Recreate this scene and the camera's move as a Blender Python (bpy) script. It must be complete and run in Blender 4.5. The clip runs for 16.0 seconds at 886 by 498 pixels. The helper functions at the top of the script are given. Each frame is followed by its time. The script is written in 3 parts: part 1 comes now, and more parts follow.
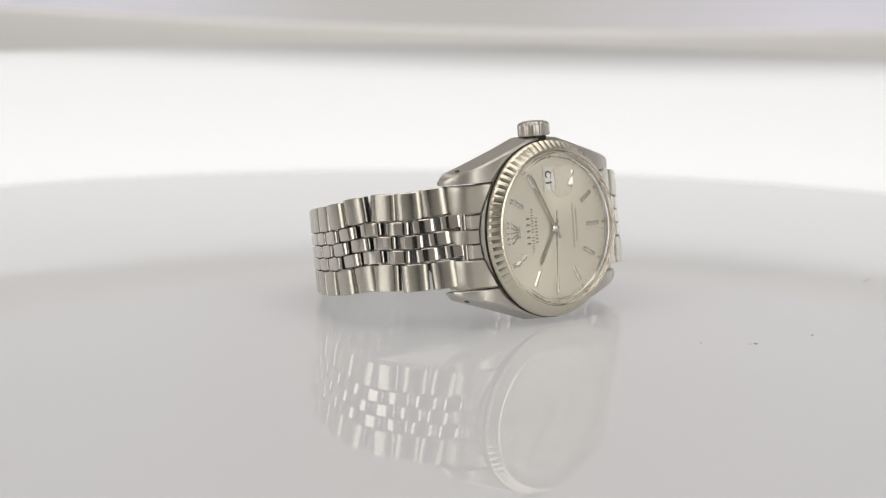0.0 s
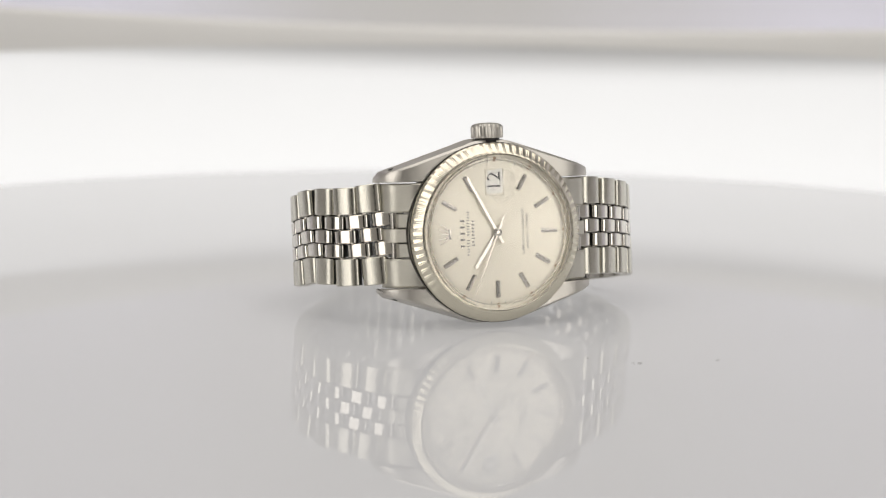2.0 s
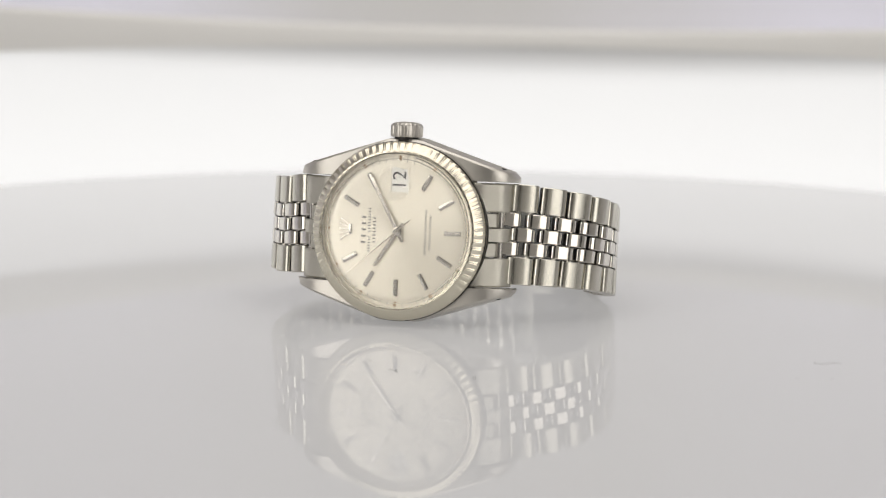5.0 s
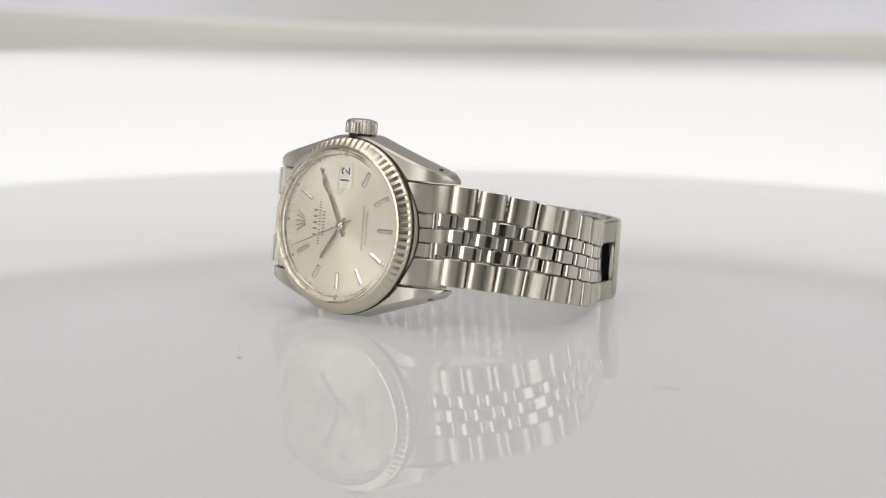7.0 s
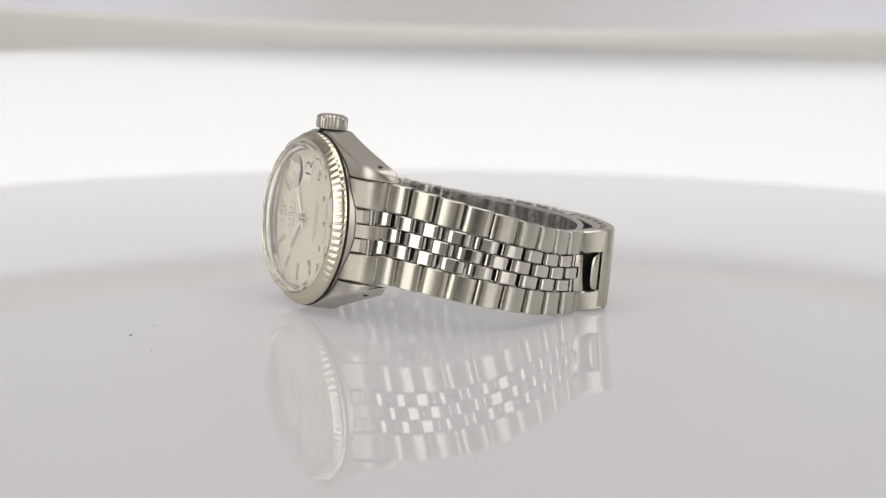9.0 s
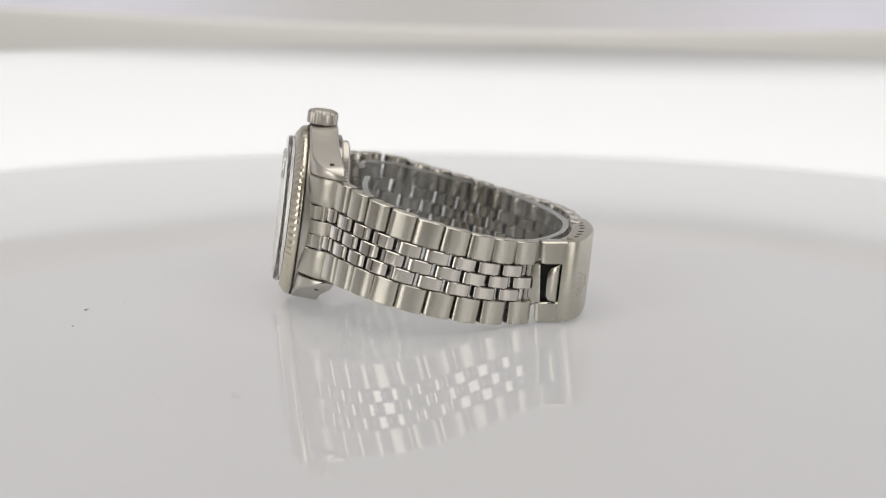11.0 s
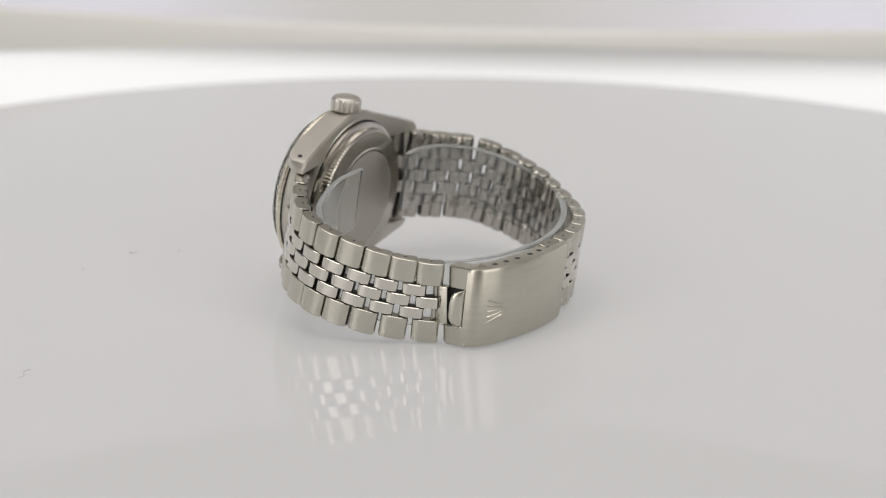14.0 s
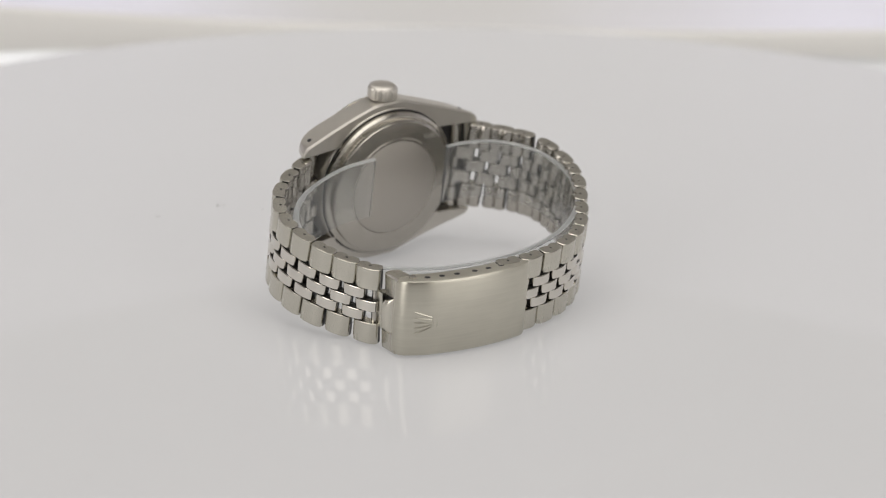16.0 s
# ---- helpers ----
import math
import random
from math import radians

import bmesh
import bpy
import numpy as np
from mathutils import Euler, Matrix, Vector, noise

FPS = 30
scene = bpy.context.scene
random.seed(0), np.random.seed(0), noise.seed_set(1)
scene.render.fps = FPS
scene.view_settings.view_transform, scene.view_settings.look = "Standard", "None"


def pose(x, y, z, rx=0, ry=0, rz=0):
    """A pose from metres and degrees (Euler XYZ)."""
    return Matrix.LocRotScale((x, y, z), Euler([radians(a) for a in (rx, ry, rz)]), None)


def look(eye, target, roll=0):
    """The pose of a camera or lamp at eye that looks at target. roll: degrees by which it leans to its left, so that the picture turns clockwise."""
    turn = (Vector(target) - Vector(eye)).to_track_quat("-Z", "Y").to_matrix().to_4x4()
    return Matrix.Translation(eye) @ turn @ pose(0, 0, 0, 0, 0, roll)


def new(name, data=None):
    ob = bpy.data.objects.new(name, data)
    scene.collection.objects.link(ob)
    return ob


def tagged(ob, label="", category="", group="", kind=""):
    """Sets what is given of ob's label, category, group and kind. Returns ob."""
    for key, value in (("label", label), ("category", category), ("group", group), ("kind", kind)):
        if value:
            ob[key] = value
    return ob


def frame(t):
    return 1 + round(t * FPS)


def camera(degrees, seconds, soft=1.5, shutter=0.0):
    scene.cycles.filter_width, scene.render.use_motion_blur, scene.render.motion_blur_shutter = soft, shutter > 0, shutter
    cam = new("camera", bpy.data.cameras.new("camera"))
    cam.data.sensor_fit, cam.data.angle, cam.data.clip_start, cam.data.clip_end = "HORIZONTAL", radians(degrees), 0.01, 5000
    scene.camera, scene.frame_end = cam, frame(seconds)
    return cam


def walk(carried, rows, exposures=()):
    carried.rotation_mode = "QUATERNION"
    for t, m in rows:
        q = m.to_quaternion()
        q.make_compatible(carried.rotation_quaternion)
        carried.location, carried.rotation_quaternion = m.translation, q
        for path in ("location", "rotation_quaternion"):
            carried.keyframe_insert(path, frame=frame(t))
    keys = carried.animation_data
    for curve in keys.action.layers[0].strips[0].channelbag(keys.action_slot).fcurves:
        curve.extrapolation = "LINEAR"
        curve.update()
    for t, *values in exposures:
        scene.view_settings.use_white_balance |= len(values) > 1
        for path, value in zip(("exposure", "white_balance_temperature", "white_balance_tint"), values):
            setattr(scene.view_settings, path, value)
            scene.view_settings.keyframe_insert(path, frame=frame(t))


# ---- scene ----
U = 0.001                     # the plan below is in millimetres

# ---- camera on its lifting arm ----
PIVOT = Vector((0, 0, 0.0072))
ARM = 0.505
RISE = ((0, 9.53), (10.0, 9.53), (10.3, 9.66), (10.6, 10.15), (11.0, 10.95), (11.5, 11.97), (12.0, 13.0), (12.5, 14.04),
        (13.0, 15.1), (13.5, 16.14), (14.0, 17.14), (14.5, 18.2), (15.0, 19.27), (15.5, 20.24), (15.9, 20.98), (16.0, 21.16))


def arm_pose(e):
    a = radians(e)
    eye = PIVOT + ARM * Vector((0, -math.cos(a), math.sin(a)))
    return look(eye, PIVOT, 0.54) @ pose(0, 0, 0, 0.2965, 0.1196, 0)


cam = camera(20.19, 16.0, soft=1.1)
cam.data.dof.use_dof = True
cam.data.dof.focus_distance = 0.482
cam.data.dof.aperture_fstop = 16
walk(cam, [(t, arm_pose(e)) for t, e in RISE], exposures=[(0, 0.0), (10.0, 0.0), (12.0, 0.04), (14.0, 0.11), (16.0, 0.17)])

# ---- light ----
world = bpy.data.worlds.new("studio_air")
scene.world = world
world.use_nodes = True
world.node_tree.nodes["Background"].inputs[0].default_value = (1, 1, 1, 1)
world.node_tree.nodes["Background"].inputs[1].default_value = 0.1


def softbox_light(name, eye, target, w, h, power, colour=(1, 0.97, 0.93)):
    d = bpy.data.lights.new(name, "AREA")
    d.shape, d.size, d.size_y, d.energy, d.color = "RECTANGLE", w, h, power, colour
    ob = new(name, d)
    ob.matrix_world = look(eye, target)
    return ob


softbox_light("top_softbox", (0, 0.05, 0.85), (0, 0, 0), 1.0, 0.9, 4.4)
softbox_light("side_softbox", (-0.66, -0.6, 0.35), (0, 0, 0.02), 0.5, 0.7, 2.5)
softbox_light("side_softbox", (0.66, -0.6, 0.35), (0, 0, 0.02), 0.5, 0.7, 2.0)


# ---- materials ----
def material(name, colour, rough=0.5, metal=0.0, **more):
    m = bpy.data.materials.new(name)
    m.use_nodes = True
    b = m.node_tree.nodes["Principled BSDF"]
    b.inputs["Base Color"].default_value = (*colour, 1)
    b.inputs["Roughness"].default_value = rough
    b.inputs["Metallic"].default_value = metal
    for key, value in more.items():
        b.inputs[key.replace("_", " ")].default_value = value
    return m


def add_grain(m, scale, stretch=(1, 1, 1), strength=0.1, rough=(0.3, 0.45), tint=None):
    """Fine relief, uneven gloss and, with tint, two-scale colour variation."""
    n, l = m.node_tree.nodes, m.node_tree.links
    b = n["Principled BSDF"]
    co, mp = n.new("ShaderNodeTexCoord"), n.new("ShaderNodeMapping")
    mp.inputs["Scale"].default_value = stretch
    l.new(co.outputs["Object"], mp.inputs["Vector"])
    fine, wide = n.new("ShaderNodeTexNoise"), n.new("ShaderNodeTexNoise")
    fine.inputs["Scale"].default_value, fine.inputs["Detail"].default_value = scale, 4
    wide.inputs["Scale"].default_value, wide.inputs["Detail"].default_value = scale / 9, 3
    l.new(mp.outputs[0], fine.inputs["Vector"])
    l.new(co.outputs["Object"], wide.inputs["Vector"])
    bump = n.new("ShaderNodeBump")
    bump.inputs["Strength"].default_value, bump.inputs["Distance"].default_value = strength, 0.00005
    l.new(fine.outputs[0], bump.inputs["Height"])
    l.new(bump.outputs[0], b.inputs["Normal"])
    mr = n.new("ShaderNodeMapRange")
    mr.inputs["To Min"].default_value, mr.inputs["To Max"].default_value = rough
    l.new(wide.outputs[0], mr.inputs["Value"])
    l.new(mr.outputs[0], b.inputs["Roughness"])
    if tint:
        ramp = n.new("ShaderNodeMix")
        ramp.data_type = "RGBA"
        base = b.inputs["Base Color"].default_value[:]
        ramp.inputs["A"].default_value, ramp.inputs["B"].default_value = base, (*tint, 1)
        l.new(wide.outputs[0], ramp.inputs["Factor"])
        l.new(ramp.outputs["Result"], b.inputs["Base Color"])
    return m


def streaks(m, scale, stretch, light, rough):
    """Fine parallel brushing: streaks of tone and gloss, with soft wider wear."""
    n, l = m.node_tree.nodes, m.node_tree.links
    b = n["Principled BSDF"]
    co, mp = n.new("ShaderNodeTexCoord"), n.new("ShaderNodeMapping")
    mp.inputs["Scale"].default_value = stretch
    l.new(co.outputs["Object"], mp.inputs["Vector"])
    fine, wide, both = n.new("ShaderNodeTexNoise"), n.new("ShaderNodeTexNoise"), n.new("ShaderNodeMath")
    fine.inputs["Scale"].default_value, fine.inputs["Detail"].default_value = scale, 2
    wide.inputs["Scale"].default_value, wide.inputs["Detail"].default_value = 160, 2
    l.new(mp.outputs[0], fine.inputs["Vector"])
    l.new(co.outputs["Object"], wide.inputs["Vector"])
    both.operation = "MULTIPLY_ADD"
    both.inputs[1].default_value = 0.5
    l.new(wide.outputs[0], both.inputs[0])
    half = n.new("ShaderNodeMath")
    half.operation = "MULTIPLY"
    half.inputs[1].default_value = 0.5
    l.new(fine.outputs[0], half.inputs[0])
    l.new(half.outputs[0], both.inputs[2])
    mix, mr = n.new("ShaderNodeMix"), n.new("ShaderNodeMapRange")
    mix.data_type = "RGBA"
    mix.inputs["A"].default_value, mix.inputs["B"].default_value = b.inputs["Base Color"].default_value[:], (*light, 1)
    l.new(both.outputs[0], mix.inputs["Factor"])
    l.new(mix.outputs["Result"], b.inputs["Base Color"])
    mr.inputs["To Min"].default_value, mr.inputs["To Max"].default_value = rough
    l.new(both.outputs[0], mr.inputs["Value"])
    l.new(mr.outputs[0], b.inputs["Roughness"])
    return m


BRUSHED = streaks(material("brushed_steel", (0.54, 0.52, 0.455), 0.25, 1.0), 1500, (1, 1, 0.05), (0.64, 0.615, 0.545), (0.21, 0.31))
END_SATIN = streaks(material("satin_end_link_steel", (0.53, 0.51, 0.445), 0.4, 1.0), 2200, (0.05, 1, 1), (0.64, 0.615, 0.545), (0.33, 0.5))
COVER = streaks(material("brushed_clasp_steel", (0.47, 0.45, 0.385), 0.3, 1.0), 2200, (0.05, 0.05, 1), (0.66, 0.635, 0.555), (0.26, 0.44))
POLISHED = add_grain(material("polished_steel", (0.68, 0.655, 0.6), 0.1, 1.0), 1500, (1, 1, 1), 0.03, (0.07, 0.16), (0.72, 0.685, 0.63))
SATIN = add_grain(material("satin_steel", (0.575, 0.555, 0.505), 0.32, 1.0), 4000, (1, 0.06, 1), 0.14, (0.32, 0.44), (0.63, 0.595, 0.545))
INNER = add_grain(material("worn_inner_steel", (0.6, 0.57, 0.52), 0.3, 1.0), 2600, (1, 1, 1), 0.2, (0.18, 0.32), (0.4, 0.38, 0.345))
WHITE_GOLD = add_grain(material("white_gold", (0.7, 0.655, 0.53), 0.2, 1.0), 1800, (1, 1, 1), 0.02, (0.17, 0.3), (0.75, 0.705, 0.59))
BACK = add_grain(material("caseback_steel", (0.5, 0.475, 0.43), 0.5, 1.0), 3000, (0.05, 1, 1), 0.2, (0.44, 0.56), (0.52, 0.49, 0.45))
BEVEL = add_grain(material("worn_caseback_bevel", (0.45, 0.425, 0.38), 0.2, 1.0), 2600, (1, 1, 1), 0.03, (0.14, 0.26), (0.5, 0.475, 0.43))
MARKER = add_grain(material("marker_steel", (0.72, 0.69, 0.64), 0.25, 1.0), 2500, (1, 1, 1), 0.05, (0.2, 0.3))
# serves grime in the joints and shade painted between and under parts
DARK_STEEL = add_grain(material("dirty_shaded_steel", (0.05, 0.048, 0.045), 0.5, 0.6), 1500, (1, 1, 1), 0.2, (0.4, 0.6))
DIAL = add_grain(material("silvered_dial", (0.8, 0.75, 0.635), 0.4, 0.4), 9000, (1, 1, 1), 0.04, (0.36, 0.44), (0.79, 0.745, 0.645))


def sunburst(m, amount):
    """Radial brushing round the dial's axis."""
    n, l = m.node_tree.nodes, m.node_tree.links
    tan = n.new("ShaderNodeTangent")
    tan.direction_type, tan.axis = "RADIAL", "Y"
    l.new(tan.outputs[0], n["Principled BSDF"].inputs["Tangent"])
    n["Principled BSDF"].inputs["Anisotropic"].default_value = amount


sunburst(DIAL, 0.7)
INK = material("black_print", (0.03, 0.03, 0.03), 0.5)
GREY_INK = material("grey_print", (0.2, 0.19, 0.175), 0.5)
LUME = material("aged_lume", (0.38, 0.27, 0.17), 0.7)
PAPER = material("date_disc_white", (0.85, 0.84, 0.8), 0.6)
# near-black colour standing in for the shade in holes, joints and the opening
DARK = material("recess_shade_black", (0.02, 0.02, 0.02), 0.6)
CRYSTAL = material("acrylic_crystal", (0.97, 0.965, 0.95), 0.0, 0.0, IOR=1.2, Transmission_Weight=0.965)
CLEAR = add_grain(material("clear_plastic_film", (0.9, 0.91, 0.91), 0.06, 0.0, IOR=1.3, Transmission_Weight=0.95), 300, (1, 1, 0.2), 0.03, (0.05, 0.12))
MILKY = material("milky_plastic_edge", (0.6, 0.61, 0.61), 0.3, 0.0, IOR=1.3, Transmission_Weight=0.75)
# the disc's emission is added to lift its tone and thin contact shadows
GLOSS_WHITE_GLOW = add_grain(material("glossy_white_acrylic", (0.36, 0.358, 0.362), 0.02, 0.0, IOR=1.18, Emission_Color=(1, 0.99, 0.99, 1), Emission_Strength=0.216), 60, (1, 1, 1), 0.001, (0.002, 0.008), (0.39, 0.388, 0.392))
PAINT = add_grain(material("matt_white_paint", (0.72, 0.71, 0.7), 0.8), 40, (1, 1, 1), 0.1, (0.7, 0.9), (0.76, 0.75, 0.75))
GREY_PAINT = add_grain(material("warm_white_paint", (0.76, 0.745, 0.715), 0.8), 40, (1, 1, 1), 0.1, (0.7, 0.9), (0.8, 0.785, 0.755))
RIM_PAINT = add_grain(material("grey_rim_paint", (0.76, 0.75, 0.73), 0.8), 40, (1, 1, 1), 0.1, (0.7, 0.9), (0.76, 0.75, 0.72))
OUTER_TINT = material("grey_lavender_tint", (0.6, 0.59, 0.58), 0.8)


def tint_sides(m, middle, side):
    """Grey middle, pale lavender ends: bluish side light put into the colour, with a soft mottle."""
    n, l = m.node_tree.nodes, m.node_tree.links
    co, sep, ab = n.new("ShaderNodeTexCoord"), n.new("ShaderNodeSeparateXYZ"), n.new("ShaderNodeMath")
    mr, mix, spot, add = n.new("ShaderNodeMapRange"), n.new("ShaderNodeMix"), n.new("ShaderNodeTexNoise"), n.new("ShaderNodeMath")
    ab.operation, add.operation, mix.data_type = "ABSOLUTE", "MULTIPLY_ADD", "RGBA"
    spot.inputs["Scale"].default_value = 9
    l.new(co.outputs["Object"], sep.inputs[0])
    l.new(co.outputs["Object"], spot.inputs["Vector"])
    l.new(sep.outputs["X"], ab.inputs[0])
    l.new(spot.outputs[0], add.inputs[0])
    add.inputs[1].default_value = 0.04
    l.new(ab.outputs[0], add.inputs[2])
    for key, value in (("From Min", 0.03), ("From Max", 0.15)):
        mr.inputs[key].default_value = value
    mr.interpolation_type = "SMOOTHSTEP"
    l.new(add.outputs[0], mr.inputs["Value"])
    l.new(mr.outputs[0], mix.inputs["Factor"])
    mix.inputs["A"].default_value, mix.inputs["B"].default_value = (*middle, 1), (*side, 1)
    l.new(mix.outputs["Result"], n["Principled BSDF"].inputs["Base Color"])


tint_sides(OUTER_TINT, (0.66, 0.65, 0.635), (0.84, 0.83, 0.91))
BLACK_CARD = add_grain(material("black_card", (0.02, 0.02, 0.02), 0.8), 200, (1, 1, 1), 0.1, (0.7, 0.9))
DUST = material("dust", (0.2, 0.19, 0.18), 0.9)
LINT = material("grey_lint", (0.3, 0.29, 0.28), 0.9)


def glowing_panel(name, colour, strength):
    m = material(name, (0.5, 0.5, 0.5), 0.8)
    b = m.node_tree.nodes["Principled BSDF"]
    b.inputs["Emission Color"].default_value = (*colour, 1)
    b.inputs["Emission Strength"].default_value = strength
    return m


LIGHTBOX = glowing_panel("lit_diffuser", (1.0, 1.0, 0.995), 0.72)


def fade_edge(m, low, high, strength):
    """The falloff towards the upper rim is painted into the diffuser's glow."""
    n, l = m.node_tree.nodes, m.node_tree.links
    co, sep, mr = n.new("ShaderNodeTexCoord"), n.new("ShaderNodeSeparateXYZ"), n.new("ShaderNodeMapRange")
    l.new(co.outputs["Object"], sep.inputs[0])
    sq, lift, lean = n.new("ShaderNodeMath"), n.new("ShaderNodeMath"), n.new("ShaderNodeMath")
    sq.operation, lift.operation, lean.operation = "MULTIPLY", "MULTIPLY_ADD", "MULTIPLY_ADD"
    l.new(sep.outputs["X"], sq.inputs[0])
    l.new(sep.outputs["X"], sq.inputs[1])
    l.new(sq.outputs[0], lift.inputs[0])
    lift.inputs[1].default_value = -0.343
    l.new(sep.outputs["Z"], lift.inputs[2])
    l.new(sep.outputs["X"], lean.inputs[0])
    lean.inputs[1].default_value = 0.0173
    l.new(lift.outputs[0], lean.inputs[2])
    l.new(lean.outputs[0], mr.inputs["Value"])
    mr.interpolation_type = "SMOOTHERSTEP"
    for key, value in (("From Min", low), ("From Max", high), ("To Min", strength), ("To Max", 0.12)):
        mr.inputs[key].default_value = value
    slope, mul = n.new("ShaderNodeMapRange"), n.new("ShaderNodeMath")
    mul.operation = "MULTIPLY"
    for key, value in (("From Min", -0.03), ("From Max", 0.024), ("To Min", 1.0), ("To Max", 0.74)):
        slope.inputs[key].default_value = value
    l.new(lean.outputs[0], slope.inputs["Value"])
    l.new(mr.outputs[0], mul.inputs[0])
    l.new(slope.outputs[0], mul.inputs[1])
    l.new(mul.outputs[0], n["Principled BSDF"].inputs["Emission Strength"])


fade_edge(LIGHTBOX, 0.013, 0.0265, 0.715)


# ---- mesh helpers ----
def finish(name, bm, mat, parent=None, label="", m=None, smooth=True, sharp=32):
    bmesh.ops.recalc_face_normals(bm, faces=bm.faces)
    me = bpy.data.meshes.new(name)
    bm.to_mesh(me)
    bm.free()
    me.materials.append(mat)
    if smooth:
        me.shade_smooth()
        me.set_sharp_from_angle(angle=radians(sharp))
    ob = new(name, me)
    if parent:
        ob.parent = parent
    if m is not None:
        ob.matrix_basis = m
    return tagged(ob, label)


def part(name, bm, mat, parent, label="", m=None, smooth=True, sharp=32):
    return finish(name, bm, mat, parent, label, m, smooth, sharp)


def loft(bm, rings, closed_ring=True, closed_path=False, caps=True):
    """Skin a list of rings of equal length."""
    vs = [[bm.verts.new(Vector(p) * U) for p in ring] for ring in rings]
    n = len(vs[0])
    pairs = list(zip(vs, vs[1:])) + ([(vs[-1], vs[0])] if closed_path else [])
    for a, b in pairs:
        for i in range(n if closed_ring else n - 1):
            j = (i + 1) % n
            bm.faces.new((a[i], a[j], b[j], b[i]))
    if caps and not closed_path and closed_ring:
        bm.faces.new(vs[0])
        bm.faces.new(vs[-1])
    return vs


def lathe(bm, profile, axis="Y", steps=96, closed=False):
    """Turn a profile of (radius, height) about an axis through the origin."""
    rings = []
    for r, h in profile:
        ring = []
        for k in range(steps):
            a = 2 * math.pi * k / steps
            c, s = r * math.cos(a), r * math.sin(a)
            ring.append((c, h, s) if axis == "Y" else (c, s, h))
        rings.append(ring)
    return loft(bm, rings, closed_path=closed, caps=not closed)


def block(bm, x0, x1, y0, y1, z0, z1, b=0.0):
    """A box with chamfered edges."""
    g = bmesh.ops.create_cube(bm, size=1)["verts"]
    for v in g:
        v.co = Vector(((x0 if v.co.x < 0 else x1), (y0 if v.co.y < 0 else y1), (z0 if v.co.z < 0 else z1))) * U
    if b:
        es = {e for v in g for e in v.link_edges}
        bmesh.ops.bevel(bm, geom=list(es), offset=b * U, segments=2, affect="EDGES", profile=0.6)


def curve_points(ctrl, step):
    """A smooth line through control points, evenly resampled, in the plan's units."""
    pts = [Vector(p) for p in ctrl]
    dense = []
    for i in range(len(pts) - 1):
        p0, p1, p2, p3 = pts[max(i - 1, 0)], pts[i], pts[i + 1], pts[min(i + 2, len(pts) - 1)]
        for k in range(24):
            t = k / 24
            dense.append(0.5 * ((2 * p1) + (p2 - p0) * t + (2 * p0 - 5 * p1 + 4 * p2 - p3) * t * t + (3 * p1 - p0 - 3 * p2 + p3) * t ** 3))
    dense.append(pts[-1])
    out, run, want = [dense[0].copy()], 0.0, step
    for a, b in zip(dense, dense[1:]):
        d = (b - a).length
        while run + d >= want:
            out.append(a.lerp(b, (want - run) / d))
            want += step
        run += d
    return out


def text_part(name, words, size, mat, parent, m, stretch=1.0, label=""):
    c = bpy.data.curves.new(name, "FONT")
    c.body, c.size, c.align_x, c.align_y, c.extrude = words, size * U, "CENTER", "CENTER", 0.01 * U
    t = new(name, c)
    dg = bpy.context.evaluated_depsgraph_get()
    me = bpy.data.meshes.new_from_object(t.evaluated_get(dg))
    bpy.data.objects.remove(t)
    me.transform(Matrix.Diagonal((stretch, 1, 1, 1)))
    me.materials.clear()
    me.materials.append(mat)
    ob = new(name, me)
    ob.parent = parent
    ob.matrix_basis = m
    return tagged(ob, label)


# ---- the studio ----
def wall_slab(name, size, at, mat, label):
    bm = bmesh.new()
    bmesh.ops.create_cube(bm, size=1)
    for v in bm.verts:
        v.co = Vector((v.co.x * size[0], v.co.y * size[1], v.co.z * size[2])) + Vector(at)
    return tagged(finish(name, bm, mat, smooth=False), label, name.split("_")[0], kind="structure")


wall_slab("floor", (2.4, 2.4, 0.05), (0, 0, -0.475), PAINT, "plain white painted studio floor under the turntable")
wall_slab("ceiling", (2.4, 2.4, 0.05), (0, 0, 0.975), PAINT, "plain white painted studio ceiling")
wall_slab("wall_north", (2.4, 0.05, 1.4), (0, 1.175, 0.25), PAINT, "plain white painted studio wall")
wall_slab("wall_south", (2.4, 0.05, 1.4), (0, -1.175, 0.25), GREY_PAINT, "plain warm white studio wall behind the camera")
wall_slab("wall_east", (0.05, 2.3, 1.4), (1.175, 0, 0.25), PAINT, "plain white painted studio wall")
wall_slab("wall_west", (0.05, 2.3, 1.4), (-1.175, 0, 0.25), PAINT, "plain white painted studio wall")


def arc_wall(name, radius, low, high, thick, mat, parent, label, tilt=0.0, swell=0.0, half=75, rim=0.0):
    """A curved screen standing round the back of the table, carried by the camera's arm."""
    bm = bmesh.new()
    rings = []
    for k in range(97):
        a = radians(-half + 2 * half * k / 96)
        s, c = math.sin(a), math.cos(a)
        top = high - tilt * s * 2 + swell * s * s * 4
        prof = [(radius, low), (radius, top - rim), (radius + rim * 0.3, top - rim * 0.3), (radius + rim, top), (radius + thick, top), (radius + thick, low)]
        rings.append([(r * s, r * c, h - PIVOT.z / U) for r, h in prof])
    loft(bm, rings)
    return tagged(finish(name, bm, mat, parent, label), label, kind="structure")


backdrop = new("backdrop")
tagged(backdrop, "curved white lit screen with a grey rim behind the turntable", "backdrop", kind="structure")
backdrop.matrix_basis = Matrix.Translation(PIVOT)
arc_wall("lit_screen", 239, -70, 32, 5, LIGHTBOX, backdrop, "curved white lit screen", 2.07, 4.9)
arc_wall("screen_rim", 238.5, 32.02, 37, 8, RIM_PAINT, backdrop, "soft grey rim of the lit screen", 2.07, 4.9, rim=2.5)
